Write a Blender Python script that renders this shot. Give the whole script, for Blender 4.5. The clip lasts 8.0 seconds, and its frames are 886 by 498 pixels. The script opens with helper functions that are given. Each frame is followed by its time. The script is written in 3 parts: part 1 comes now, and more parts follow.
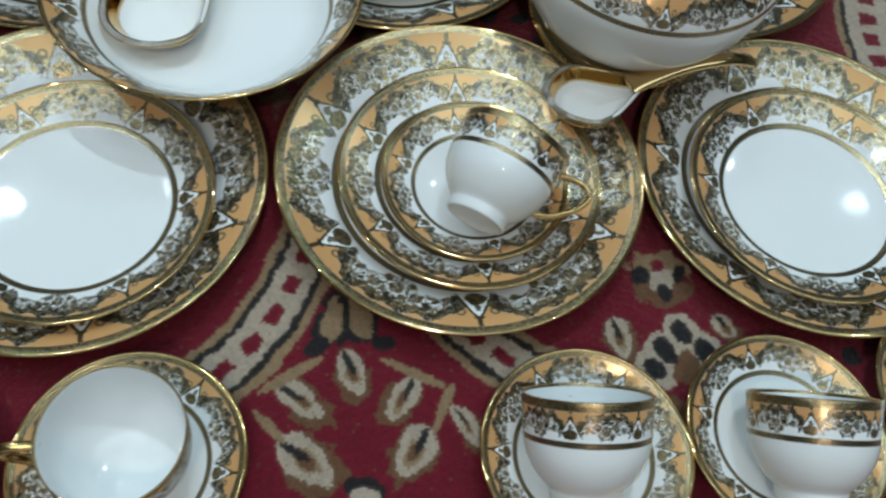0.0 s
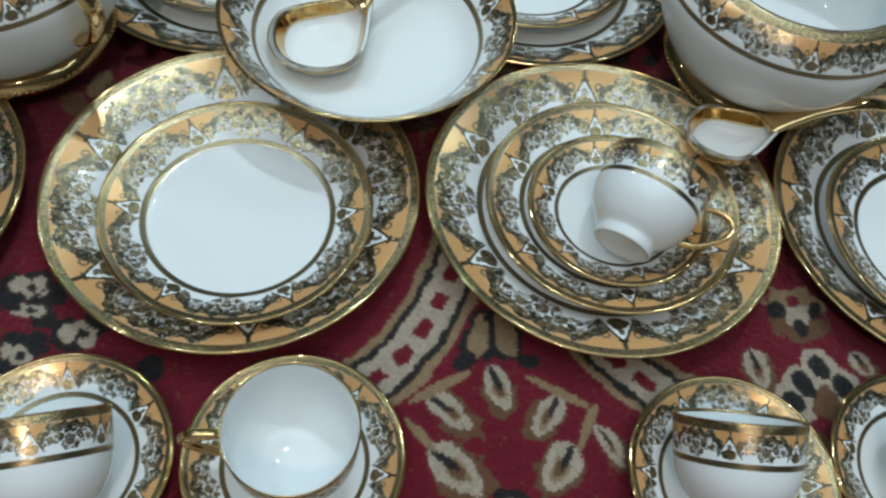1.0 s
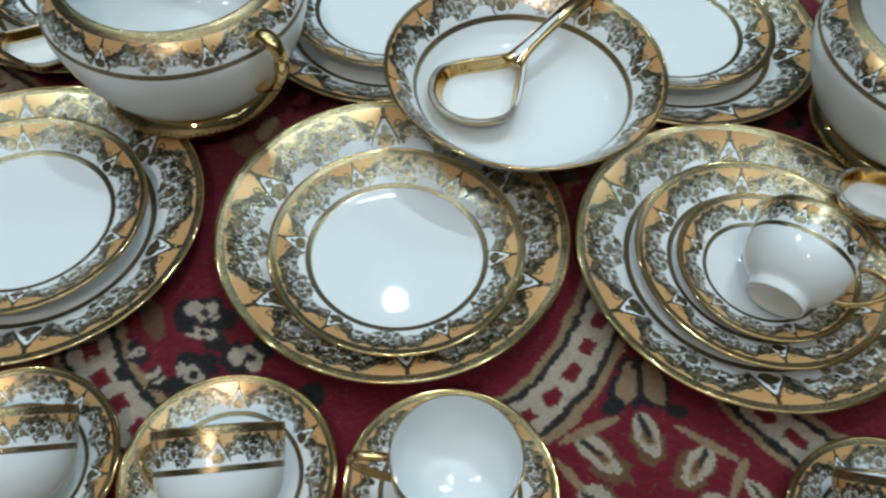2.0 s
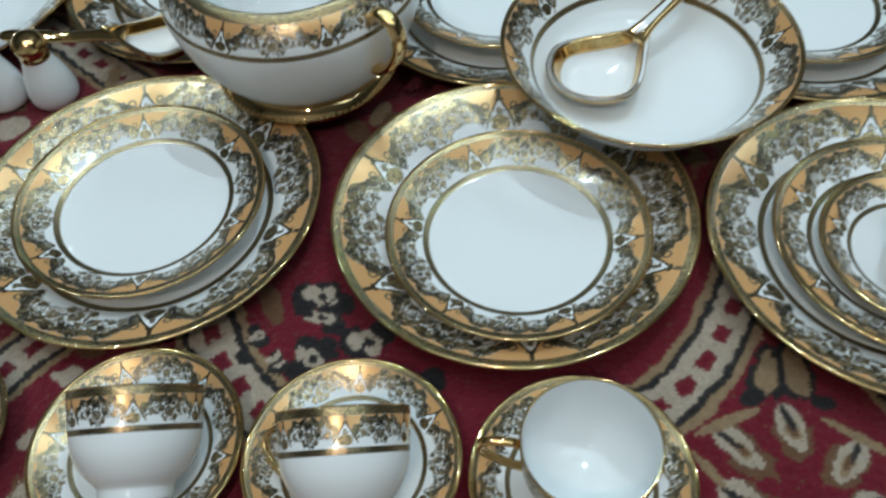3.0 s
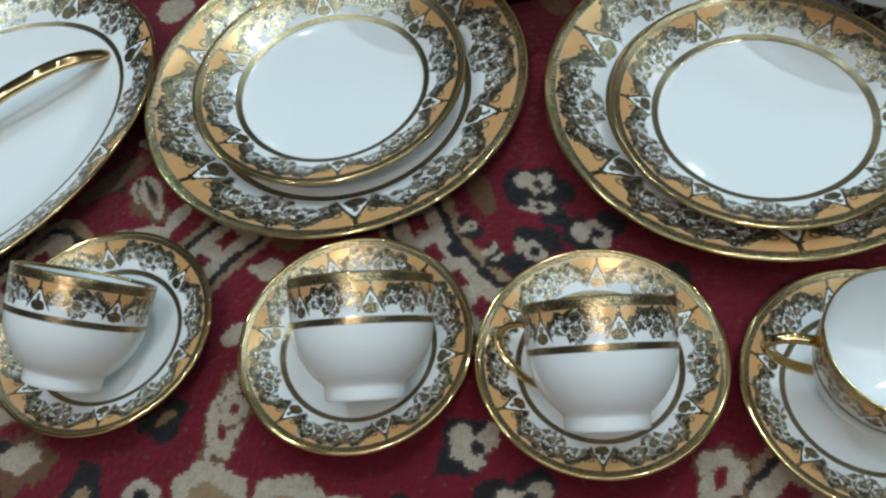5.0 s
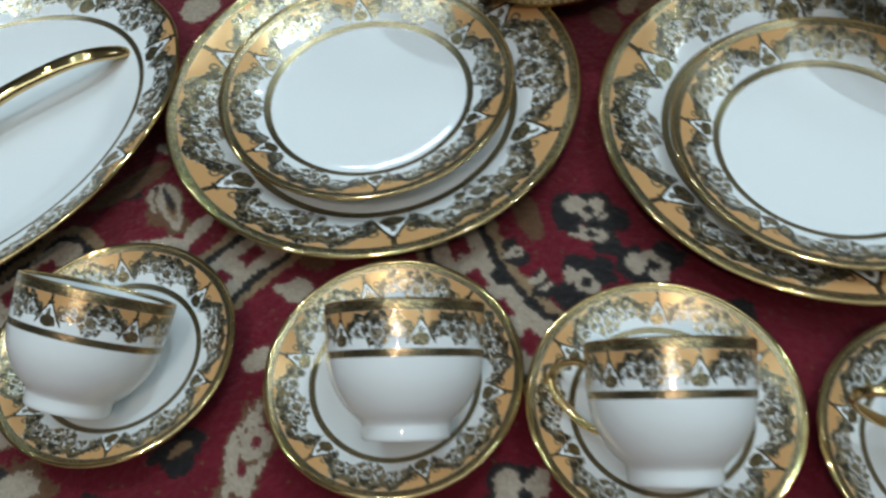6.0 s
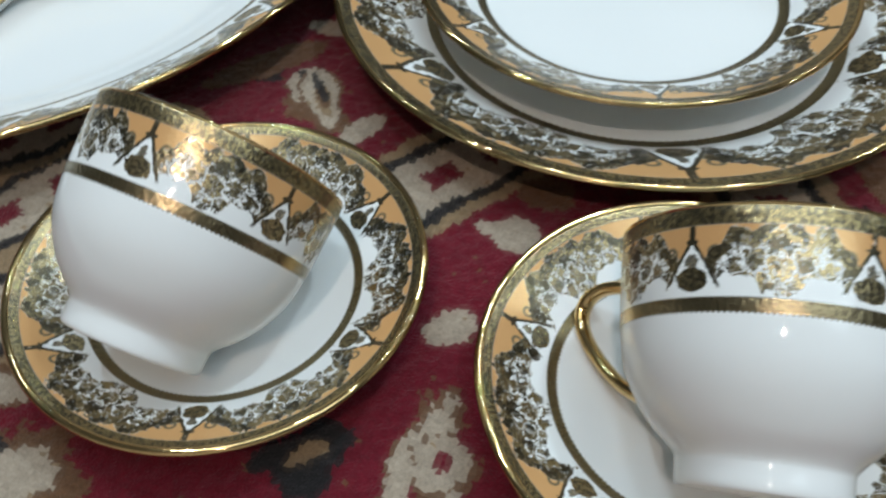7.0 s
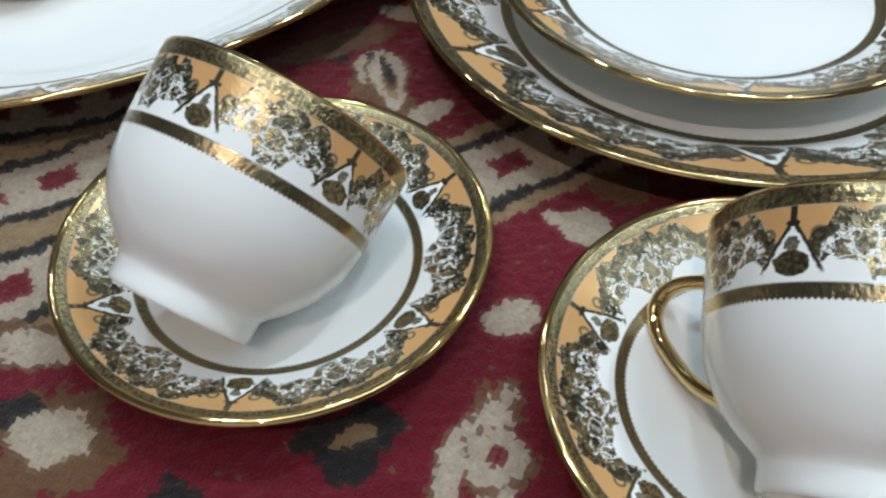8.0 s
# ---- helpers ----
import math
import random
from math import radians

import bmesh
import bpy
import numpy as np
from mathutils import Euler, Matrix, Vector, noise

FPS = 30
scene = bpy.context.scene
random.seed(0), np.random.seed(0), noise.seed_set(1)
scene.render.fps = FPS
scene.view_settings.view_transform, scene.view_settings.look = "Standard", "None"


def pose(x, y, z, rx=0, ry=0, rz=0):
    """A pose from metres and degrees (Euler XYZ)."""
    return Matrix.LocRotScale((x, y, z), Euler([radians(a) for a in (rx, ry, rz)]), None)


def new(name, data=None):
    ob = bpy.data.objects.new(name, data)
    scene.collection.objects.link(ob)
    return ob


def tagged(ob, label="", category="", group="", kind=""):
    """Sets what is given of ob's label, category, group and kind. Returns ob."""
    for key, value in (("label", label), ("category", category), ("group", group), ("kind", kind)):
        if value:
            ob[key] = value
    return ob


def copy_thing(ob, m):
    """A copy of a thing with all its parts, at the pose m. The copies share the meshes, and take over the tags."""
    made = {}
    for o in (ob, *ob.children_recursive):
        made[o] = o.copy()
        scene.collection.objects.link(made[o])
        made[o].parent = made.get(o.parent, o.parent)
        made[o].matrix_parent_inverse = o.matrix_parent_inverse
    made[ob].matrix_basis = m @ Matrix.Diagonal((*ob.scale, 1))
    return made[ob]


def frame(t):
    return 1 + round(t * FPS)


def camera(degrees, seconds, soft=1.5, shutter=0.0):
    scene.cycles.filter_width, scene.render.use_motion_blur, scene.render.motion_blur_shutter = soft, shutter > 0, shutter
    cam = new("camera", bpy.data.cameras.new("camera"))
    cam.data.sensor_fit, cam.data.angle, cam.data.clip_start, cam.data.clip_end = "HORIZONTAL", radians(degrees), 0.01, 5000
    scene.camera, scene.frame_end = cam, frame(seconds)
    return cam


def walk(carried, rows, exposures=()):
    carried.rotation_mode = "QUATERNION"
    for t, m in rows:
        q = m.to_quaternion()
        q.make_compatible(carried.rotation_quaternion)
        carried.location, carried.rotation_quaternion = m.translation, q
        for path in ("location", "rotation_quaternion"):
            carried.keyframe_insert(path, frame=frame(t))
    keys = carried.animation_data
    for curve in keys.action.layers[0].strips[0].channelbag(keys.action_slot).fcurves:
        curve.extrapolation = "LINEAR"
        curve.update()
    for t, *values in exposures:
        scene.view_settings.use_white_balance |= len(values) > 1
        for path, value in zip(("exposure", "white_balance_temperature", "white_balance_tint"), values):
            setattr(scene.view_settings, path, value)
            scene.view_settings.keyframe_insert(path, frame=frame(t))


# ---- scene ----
cam = camera(55.45, 8.0, soft=2.4, shutter=0.3)
# seconds, eye x, y, z, tilt, roll, turn
PATH = [
    (0, 0.1199, -0.1438, 0.5417, 29.419, 12.763, -16.360),
    (0.5, 0.0701, -0.1652, 0.5471, 31.087, 11.625, -13.747),
    (1, 0.0439, -0.1702, 0.5430, 32.347, 9.330, -9.273),
    (1.5, 0.0266, -0.1875, 0.5559, 34.598, 6.028, -3.440),
    (1.7, 0.0098, -0.1940, 0.5518, 35.663, 5.147, -1.650),
    (2.8, -0.0336, -0.2010, 0.5426, 36.908, -2.701, 8.776),
    (3, -0.0370, -0.2017, 0.5201, 36.776, -4.474, 10.761),
    (3.5, -0.1006, -0.2064, 0.4655, 35.230, -7.175, 13.960),
    (4, -0.1378, -0.2161, 0.4588, 33.679, -10.060, 17.686),
    (4.5, -0.1441, -0.2130, 0.4641, 32.680, -11.915, 19.829),
    (5.8, -0.1584, -0.1877, 0.4354, 32.634, -12.615, 21.127),
    (6, -0.1874, -0.1857, 0.4276, 33.812, -8.384, 18.337),
    (6.5, -0.2667, -0.1607, 0.3284, 37.377, -2.904, 17.381),
    (7, -0.3108, -0.1582, 0.2391, 39.872, -1.416, 20.820),
    (7.5, -0.3139, -0.1547, 0.2182, 41.562, -1.191, 24.034),
    (8, -0.3160, -0.1612, 0.2177, 41.782, -1.588, 25.600),
]
walk(cam, [(t, pose(x, y, z, rx, 0, rz) @ pose(0, 0, 0, 0, 0, roll)) for t, x, y, z, rx, roll, rz in PATH], [(0.0, -1.07, 6650, 11), (4.5, -1.07, 6650, 11), (6.0, -1.06, 6650, 11), (7.0, -0.76, 6850, 15), (8.0, -0.62, 6900, 17)])

# ---- light ----
world = bpy.data.worlds.new("world")
scene.world = world
world.use_nodes = True
world.node_tree.nodes["Background"].inputs["Color"].default_value = (0.8, 0.9, 1.0, 1)
world.node_tree.nodes["Background"].inputs["Strength"].default_value = 0.10
scene.view_settings.exposure = 0.0


def ceiling_lamp(x, y, z, size, power, colour):
    data = bpy.data.lights.new("ceiling_lamp", "AREA")
    data.shape, data.size, data.energy, data.color = "DISK", size, power, colour
    ob = new("ceiling_lamp", data)
    ob.location = (x, y, z)
    return ob


COOL, WARM = (0.64, 0.85, 0.97), (1.0, 0.88, 0.77)
ceiling_lamp(0.44, 0.98, 2.6, 0.07, 40, COOL)
ceiling_lamp(2.58, 1.74, 2.6, 0.07, 28, COOL)
ceiling_lamp(-1.45, 0.35, 2.6, 0.12, 26, COOL)
for lx in (-2.1, -1.15, -0.24, 1.30):
    ceiling_lamp(lx, 1.81, 2.6, 0.10, 12, COOL)
for lx in (-0.75, 0.15):
    ceiling_lamp(lx, 0.50, 2.6, 0.10, 10, COOL)
for lx in (-1.6, 0.7):
    ceiling_lamp(lx, 3.0, 2.6, 0.10, 12, COOL)
# broad light added over the carpet's near side, standing in for a bright ceiling
data = bpy.data.lights.new("ceiling_fill", "AREA")
data.shape, data.size, data.size_y, data.energy, data.color = "RECTANGLE", 3.4, 1.0, 52, COOL
new("ceiling_fill", data).location = (0.6, -0.50, 2.68)
ceiling_lamp(-0.2, -1.5, 2.6, 0.12, 36, WARM)

# ---- materials ----


def material(name):
    m = bpy.data.materials.new(name)
    m.use_nodes = True
    m.node_tree.nodes.clear()
    return m, m.node_tree


class Graph:
    """A short way to write node trees."""

    def __init__(self, tree):
        self.tree = tree

    def node(self, kind, **settings):
        n = self.tree.nodes.new(kind)
        for key, value in settings.items():
            if key in n.inputs:
                self.put(n.inputs[key], value)
        return n

    def put(self, socket, value):
        if hasattr(value, "is_output"):
            self.tree.links.new(value, socket)
        else:
            socket.default_value = value

    def math(self, op, a, b=0.0, c=0.0):
        n = self.tree.nodes.new("ShaderNodeMath")
        n.operation = op
        for socket, value in zip(n.inputs, (a, b, c)):
            self.put(socket, value)
        return n.outputs[0]

    def mix(self, factor, a, b):
        n = self.tree.nodes.new("ShaderNodeMix")
        n.data_type = "RGBA"
        self.put(n.inputs["Factor"], factor)
        self.put(n.inputs["A"], a)
        self.put(n.inputs["B"], b)
        return n.outputs["Result"]

    def step(self, value, low, high):
        n = self.tree.nodes.new("ShaderNodeMapRange")
        n.interpolation_type = "SMOOTHSTEP"
        self.put(n.inputs["Value"], value)
        self.put(n.inputs["From Min"], low)
        self.put(n.inputs["From Max"], high)
        return n.outputs["Result"]

    def between(self, value, low, high, soft):
        return self.math("MULTIPLY", self.step(value, low - soft, low + soft), self.step(value, high + soft, high - soft))

    def away(self, x, y, cx, cy, rx, ry):
        """The way from a point, 1 on the ellipse round it."""
        a = self.math("DIVIDE", self.math("SUBTRACT", x, cx), rx)
        b = self.math("DIVIDE", self.math("SUBTRACT", y, cy), ry)
        return self.math("SQRT", self.math("ADD", self.math("MULTIPLY", a, a), self.math("MULTIPLY", b, b)))

    def noise(self, scale, detail=2.0, rough=0.5, where=None):
        n = self.node("ShaderNodeTexNoise", Scale=scale, Detail=detail, Roughness=rough)
        self.put(n.inputs["Vector"], where if where is not None else self.coords())
        return n.outputs["Fac"]

    def coords(self):
        return self.tree.nodes.new("ShaderNodeTexCoord").outputs["Object"]

    def bump(self, height, strength, distance, normal=None):
        n = self.node("ShaderNodeBump", Strength=strength, Distance=distance, Height=height)
        if normal is not None:
            self.put(n.inputs["Normal"], normal)
        return n.outputs["Normal"]

    def surface(self, **settings):
        n = self.tree.nodes.new("ShaderNodeBsdfPrincipled")
        for key, value in settings.items():
            self.put(n.inputs[key.replace("_", " ")], value)
        out = self.tree.nodes.new("ShaderNodeOutputMaterial")
        self.tree.links.new(n.outputs[0], out.inputs[0])
        return n


WHITE = (0.77, 0.79, 0.79, 1)
GOLD = (0.62, 0.46, 0.22, 1)
OLIVE = (0.17, 0.14, 0.09, 1)
PRINT = (0.43, 0.33, 0.18, 1)
INK = (0.10, 0.088, 0.062, 1)
ORANGE = (0.74, 0.40, 0.17, 1)


def porcelain(name, ring, start, end, rim, far, turn=0.0, count=6, ring_width=0.0040, across=None, teeth=0.0, detail=1.0):
    """White glazed porcelain with a printed band. From the middle out (or from the foot up), in metres: ring: the inner gilt
    line; start to end: the printed band; rim to far: the gilt edge. across: the radius at the band; teeth: depth of the milling; detail: fineness of the print."""
    m, tree = material(name)
    g = Graph(tree)
    uv = tree.nodes.new("ShaderNodeUVMap")
    split = tree.nodes.new("ShaderNodeSeparateXYZ")
    tree.links.new(uv.outputs[0], split.inputs[0])
    u, v = split.outputs["X"], split.outputs["Y"]
    high = end - start
    half = math.pi / count * (across or (start + end) / 2) / high
    fine, middle, grain = g.noise(7.5 * detail / high, 2.0, 0.6), g.noise(4.2 * detail / high, 1.0, 0.5), g.noise(16.0 / high, 1.0, 0.5)
    t = g.math("DIVIDE", g.math("SUBTRACT", v, start), high)
    # 0 at a spade's middle, 1 half way to the next; x and d: the ways from the spade and from the bouquet, in heights of the band
    c = g.math("MULTIPLY", g.math("ABSOLUTE", g.math("SUBTRACT", g.math("FRACT", g.math("MULTIPLY_ADD", u, count, turn)), 0.5)), 2.0)
    x = g.math("MULTIPLY", c, half)
    d = g.math("SUBTRACT", half, x)
    band = g.between(t, 0.0, 1.0, 0.01)
    wave = g.math("MULTIPLY", g.math("ABSOLUTE", g.math("SINE", g.math("MULTIPLY", c, 9.0))), 0.11)
    arch = g.math("ADD", g.math("MULTIPLY_ADD", g.step(c, 0.04, 0.52), 0.52, 0.36), wave)
    arch = g.math("ADD", arch, g.math("MULTIPLY", g.math("SUBTRACT", fine, 0.5), 0.26))
    inside = g.math("SUBTRACT", arch, t)
    under = g.math("MULTIPLY", band, g.step(inside, -0.01, 0.02))
    orange = g.math("MULTIPLY", band, g.step(inside, 0.01, -0.01))
    # a serrated dark garland follows the arches
    garland = g.step(g.math("SUBTRACT", g.math("MULTIPLY_ADD", fine, 0.40, 0.04), inside), -0.01, 0.03)
    # leaves and small blossoms under it, each with a thin white outline
    spot = tree.nodes.new("ShaderNodeCombineXYZ")
    g.put(spot.inputs[0], g.math("ADD", d, g.math("MULTIPLY", g.math("SUBTRACT", fine, 0.5), 0.36)))
    g.put(spot.inputs[1], g.math("ADD", t, g.math("MULTIPLY", g.math("SUBTRACT", g.noise(8.0 * detail / high, 2.0, 0.6), 0.5), 0.36)))
    veins = tree.nodes.new("ShaderNodeTexVoronoi")
    veins.voronoi_dimensions, veins.feature = "2D", "DISTANCE_TO_EDGE"
    cells = tree.nodes.new("ShaderNodeTexVoronoi")
    cells.voronoi_dimensions, cells.feature = "2D", "F1"
    for n in (veins, cells):
        n.inputs["Scale"].default_value = 5.2
        n.inputs["Randomness"].default_value = 0.9
        tree.links.new(spot.outputs[0], n.inputs["Vector"])
    pick = tree.nodes.new("ShaderNodeSeparateXYZ")
    tree.links.new(cells.outputs["Color"], pick.inputs[0])
    chance, tone = pick.outputs["X"], pick.outputs["Y"]
    leaves = g.math("MULTIPLY", g.step(veins.outputs["Distance"], 0.015, 0.050), g.step(chance, 0.06, 0.09))
    leaves = g.math("MULTIPLY", leaves, g.math("SUBTRACT", 1.0, g.math("MULTIPLY", g.between(cells.outputs["Distance"], 0.16, 0.30, 0.03), g.step(chance, 0.66, 0.70))))
    dark = g.math("MULTIPLY", g.step(tone, 0.48, 0.58), g.step(cells.outputs["Distance"], 0.62, 0.42))
    hang = g.math("ADD", g.math("MULTIPLY_ADD", middle, 0.80, 0.18), g.math("MULTIPLY", g.step(c, 0.25, 0.7), 0.36))
    leaves = g.math("MULTIPLY", leaves, g.step(g.math("SUBTRACT", hang, inside), 0.0, 0.05))
    # larger blossoms of the bouquet
    wide = half / 1.95
    for bx, by, size in ((0.98, 0.42, 0.12), (0.52, 0.52, 0.15), (0.34, 0.22, 0.13), (0.0, 0.40, 0.17)):
        n = tree.nodes.new("ShaderNodeVectorMath")
        n.operation = "DISTANCE"
        tree.links.new(spot.outputs[0], n.inputs[0])
        n.inputs[1].default_value = (bx * wide, by, 0)
        q = n.outputs["Value"]
        clear = g.step(q, size + 0.018, size + 0.045)
        fill = g.math("MULTIPLY", g.step(q, size + 0.012, size - 0.016), g.math("MULTIPLY_ADD", g.step(veins.outputs["Distance"], 0.02, 0.05), 0.6, 0.4))
        leaves = g.math("MAXIMUM", g.math("MULTIPLY", leaves, clear), fill)
    flower = g.math("MULTIPLY", g.math("MAXIMUM", leaves, garland), under)
    # bare white ground along the inner line, but for the bouquet's stalk
    bare = g.math("ADD", g.math("MULTIPLY", g.between(c, 0.30, 0.78, 0.10), 0.30), g.math("MULTIPLY", g.math("SUBTRACT", middle, 0.5), 0.30))
    flower = g.math("MULTIPLY", flower, g.step(g.math("SUBTRACT", t, bare), 0.0, 0.03))
    petals = g.math("MULTIPLY", flower, g.step(grain, 0.60, 0.66))
    # spade: gilt outline, broad white border, dark heart, gilt tip
    body = g.math("MULTIPLY", g.math("MULTIPLY", g.step(t, -0.12, 0.15), g.math("POWER", g.math("MAXIMUM", g.math("SUBTRACT", 1.0, g.math("DIVIDE", t, 0.78)), 0.0), 0.95)), 0.46)
    frayed = g.math("ADD", x, g.math("MULTIPLY", g.math("SUBTRACT", fine, 0.5), 0.24))
    spade = g.math("MULTIPLY", band, g.step(g.math("SUBTRACT", body, g.math("MULTIPLY_ADD", g.math("SUBTRACT", frayed, x), 0.45, x)), 0.0, 0.03))
    heart = g.step(g.away(frayed, t, 0.0, 0.25, 0.25, 0.17), 1.05, 0.95)
    heart = g.math("MAXIMUM", heart, g.math("MULTIPLY", g.step(g.away(frayed, t, 0.0, 0.50, 0.08, 0.10), 1.1, 0.9), 0.8))
    reach = g.away(x, t, 0.33, 0.62, 0.11, 0.11)
    curl = g.math("MULTIPLY", band, g.between(reach, 0.50, 0.95, 0.15))
    tip = g.step(g.math("ADD", g.away(x, t, 0.0, 0.77, 0.11, 0.045), g.math("MULTIPLY", g.math("SUBTRACT", fine, 0.5), 1.2)), 1.1, 0.8)
    collar = g.math("MULTIPLY", g.math("MULTIPLY", band, g.step(g.math("SUBTRACT", g.math("ADD", body, 0.06), x), 0.0, 0.03)), g.math("MULTIPLY", g.step(t, 0.10, 0.20), g.step(fine, 0.30, 0.38)))
    mill = g.math("MULTIPLY", g.math("SINE", g.math("MULTIPLY", u, 1130.0)), 0.00022)
    line = g.between(g.math("ADD", v, g.math("MULTIPLY", mill, g.step(v, ring + ring_width * 0.6, ring))), ring, ring + ring_width, 0.0003)
    edge = g.between(v, rim, far, 0.0003)

    print_tone = g.mix(g.step(g.math("ADD", tone, g.math("MULTIPLY", g.math("SUBTRACT", middle, 0.5), 1.5)), 0.2, 0.8), PRINT, OLIVE)
    colour = g.mix(flower, WHITE, print_tone)
    colour = g.mix(g.math("MULTIPLY", g.math("MULTIPLY", flower, g.math("MAXIMUM", dark, g.step(fine, 0.54, 0.62))), 0.75), colour, INK)
    colour = g.mix(g.math("MULTIPLY", petals, 0.30), colour, WHITE)
    colour = g.mix(orange, colour, ORANGE)
    colour = g.mix(g.math("MAXIMUM", collar, curl), colour, OLIVE)
    colour = g.mix(spade, colour, WHITE)
    colour = g.mix(heart, colour, g.mix(g.step(grain, 0.40, 0.60), OLIVE, PRINT))
    colour = g.mix(tip, colour, OLIVE)
    colour = g.mix(line, colour, g.mix(0.45, OLIVE, PRINT))
    colour = g.mix(edge, colour, g.mix(g.math("MULTIPLY", g.step(grain, 0.35, 0.65), 0.6), OLIVE, GOLD))
    plain = g.math("SUBTRACT", 1.0, spade)
    gilt = g.math("MAXIMUM", g.math("MULTIPLY", g.math("MAXIMUM", g.math("MULTIPLY", flower, g.math("SUBTRACT", 1.0, g.math("MULTIPLY", petals, 0.5))), collar), plain), g.math("MAXIMUM", heart, tip))
    gilt = g.math("MAXIMUM", gilt, g.math("MAXIMUM", line, edge))
    beads = g.math("MULTIPLY", g.math("SINE", g.math("MULTIPLY", u, 1759.0)), g.math("MULTIPLY", g.between(v, rim, rim + 0.0035, 0.0004), teeth))
    relief = g.bump(g.math("ADD", g.noise(700.0, 2.0, 0.6), beads), g.math("MAXIMUM", g.math("MULTIPLY", gilt, 0.42), g.math("MULTIPLY", orange, 0.15)), 0.0007)
    # the orange ground has a gold lustre
    lustre = g.math("MULTIPLY", orange, g.math("SUBTRACT", 1.0, g.math("MAXIMUM", spade, gilt)))
    relief = g.bump(g.noise(14.0, 1.0), 0.03, 0.003, relief)
    g.surface(Base_Color=colour, Metallic=g.math("MAXIMUM", g.math("MULTIPLY", gilt, 0.92), g.math("MULTIPLY", lustre, 0.20)), Roughness=g.math("MULTIPLY_ADD", g.math("MAXIMUM", gilt, g.math("MULTIPLY", lustre, 0.9)), 0.20, 0.035), IOR=g.math("MULTIPLY_ADD", lustre, 1.0, 1.47), Specular_Tint=g.mix(lustre, (1, 1, 1, 1), (1.0, 0.84, 0.48, 1)), Normal=relief)
    return m


def gilt_metal(name):
    m, tree = material(name)
    g = Graph(tree)
    colour = g.mix(g.noise(240.0, 3.0), (0.60, 0.40, 0.18, 1), (0.80, 0.56, 0.27, 1))
    g.surface(Base_Color=colour, Metallic=1.0, Roughness=g.math("MULTIPLY_ADD", g.noise(160.0, 2.0), 0.07, 0.03), Normal=g.bump(g.noise(500.0), 0.05, 0.0005))
    return m


def plain_glaze(name):
    m, tree = material(name)
    g = Graph(tree)
    colour = g.mix(g.noise(30.0, 3.0), (0.78, 0.80, 0.80, 1), (0.82, 0.83, 0.83, 1))
    g.surface(Base_Color=colour, Roughness=0.04, Normal=g.bump(g.noise(25.0), 0.03, 0.002))
    return m


def wool(name):
    """Wool pile whose dye comes from the knots, with worn and greyer places."""
    m, tree = material(name)
    g = Graph(tree)
    dye = tree.nodes.new("ShaderNodeAttribute")
    dye.attribute_name = "dye"
    hue = tree.nodes.new("ShaderNodeHueSaturation")
    g.put(hue.inputs["Color"], dye.outputs["Color"])
    g.put(hue.inputs["Value"], g.math("MULTIPLY_ADD", g.noise(900.0, 2.0, 0.7), 0.7, g.math("MULTIPLY_ADD", g.noise(22.0, 3.0), 0.34, 0.46)))
    g.surface(Base_Color=hue.outputs["Color"], Roughness=0.95, Specular_IOR_Level=0.1, Sheen_Weight=0.15, Normal=g.bump(g.noise(1100.0, 2.0, 0.7), 0.8, 0.0012))
    return m


def paint(name, colour, shade):
    m, tree = material(name)
    g = Graph(tree)
    g.surface(Base_Color=g.mix(g.noise(3.0, 4.0), colour, shade), Roughness=0.7, Normal=g.bump(g.noise(90.0), 0.1, 0.002))
    return m


GILT = gilt_metal("gilt")
GLAZE = plain_glaze("white_glaze")
DINNER = porcelain("dinner_porcelain", 0.0920, 0.0958, 0.1312, 0.1312, 0.1400, ring_width=0.0050, detail=1.3, teeth=0.3)
SALAD = porcelain("side_porcelain", 0.0665, 0.0698, 0.0920, 0.0920, 0.1000, detail=1.15, ring_width=0.0044)
SAUCER = porcelain("saucer_porcelain", 0.0440, 0.0470, 0.0645, 0.0645, 0.0720, ring_width=0.0032)
CUP = porcelain("cup_porcelain", 0.0395, 0.0430, 0.0608, 0.0608, 0.0700, ring_width=0.0036, across=0.0405)
BOWL = porcelain("bowl_porcelain", 0.0900, 0.0930, 0.1140, 0.1140, 0.1190, count=8, ring_width=0.0030)
TUREEN = porcelain("tureen_porcelain", 0.0880, 0.0918, 0.1105, 0.1105, 0.1200, count=8, across=0.104, teeth=0.3)
PLATTER = porcelain("platter_porcelain", 0.0985, 0.1012, 0.1265, 0.1265, 0.1400, count=8, ring_width=0.0030)
WOOL = wool("carpet_wool")
DYES = [(0.133, 0.0085, 0.0175), (0.37, 0.30, 0.23), (0.016, 0.0145, 0.015), (0.125, 0.062, 0.032), (0.24, 0.16, 0.09)]

# ---- shapes ----


def part(name, bm, mat, parent=None, label="", smooth=True):
    me = bpy.data.meshes.new(name)
    bm.to_mesh(me)
    bm.free()
    me.materials.append(mat)
    if smooth:
        me.shade_smooth()
    ob = new(name, me)
    ob.parent = parent
    return tagged(ob, label)


def thing(name, label, category, m=None, group=""):
    ob = new(name)
    ob.empty_display_size = 0.02
    if m is not None:
        ob.matrix_basis = m
    return tagged(ob, label, category, group)


def smooth_line(points, times=3):
    """Rounds a profile by cutting its corners."""
    for _ in range(times):
        out = [points[0]]
        for a, b in zip(points, points[1:]):
            out += [tuple(0.75 * p + 0.25 * q for p, q in zip(a, b)), tuple(0.25 * p + 0.75 * q for p, q in zip(a, b))]
        points = out + [points[-1]]
    return points


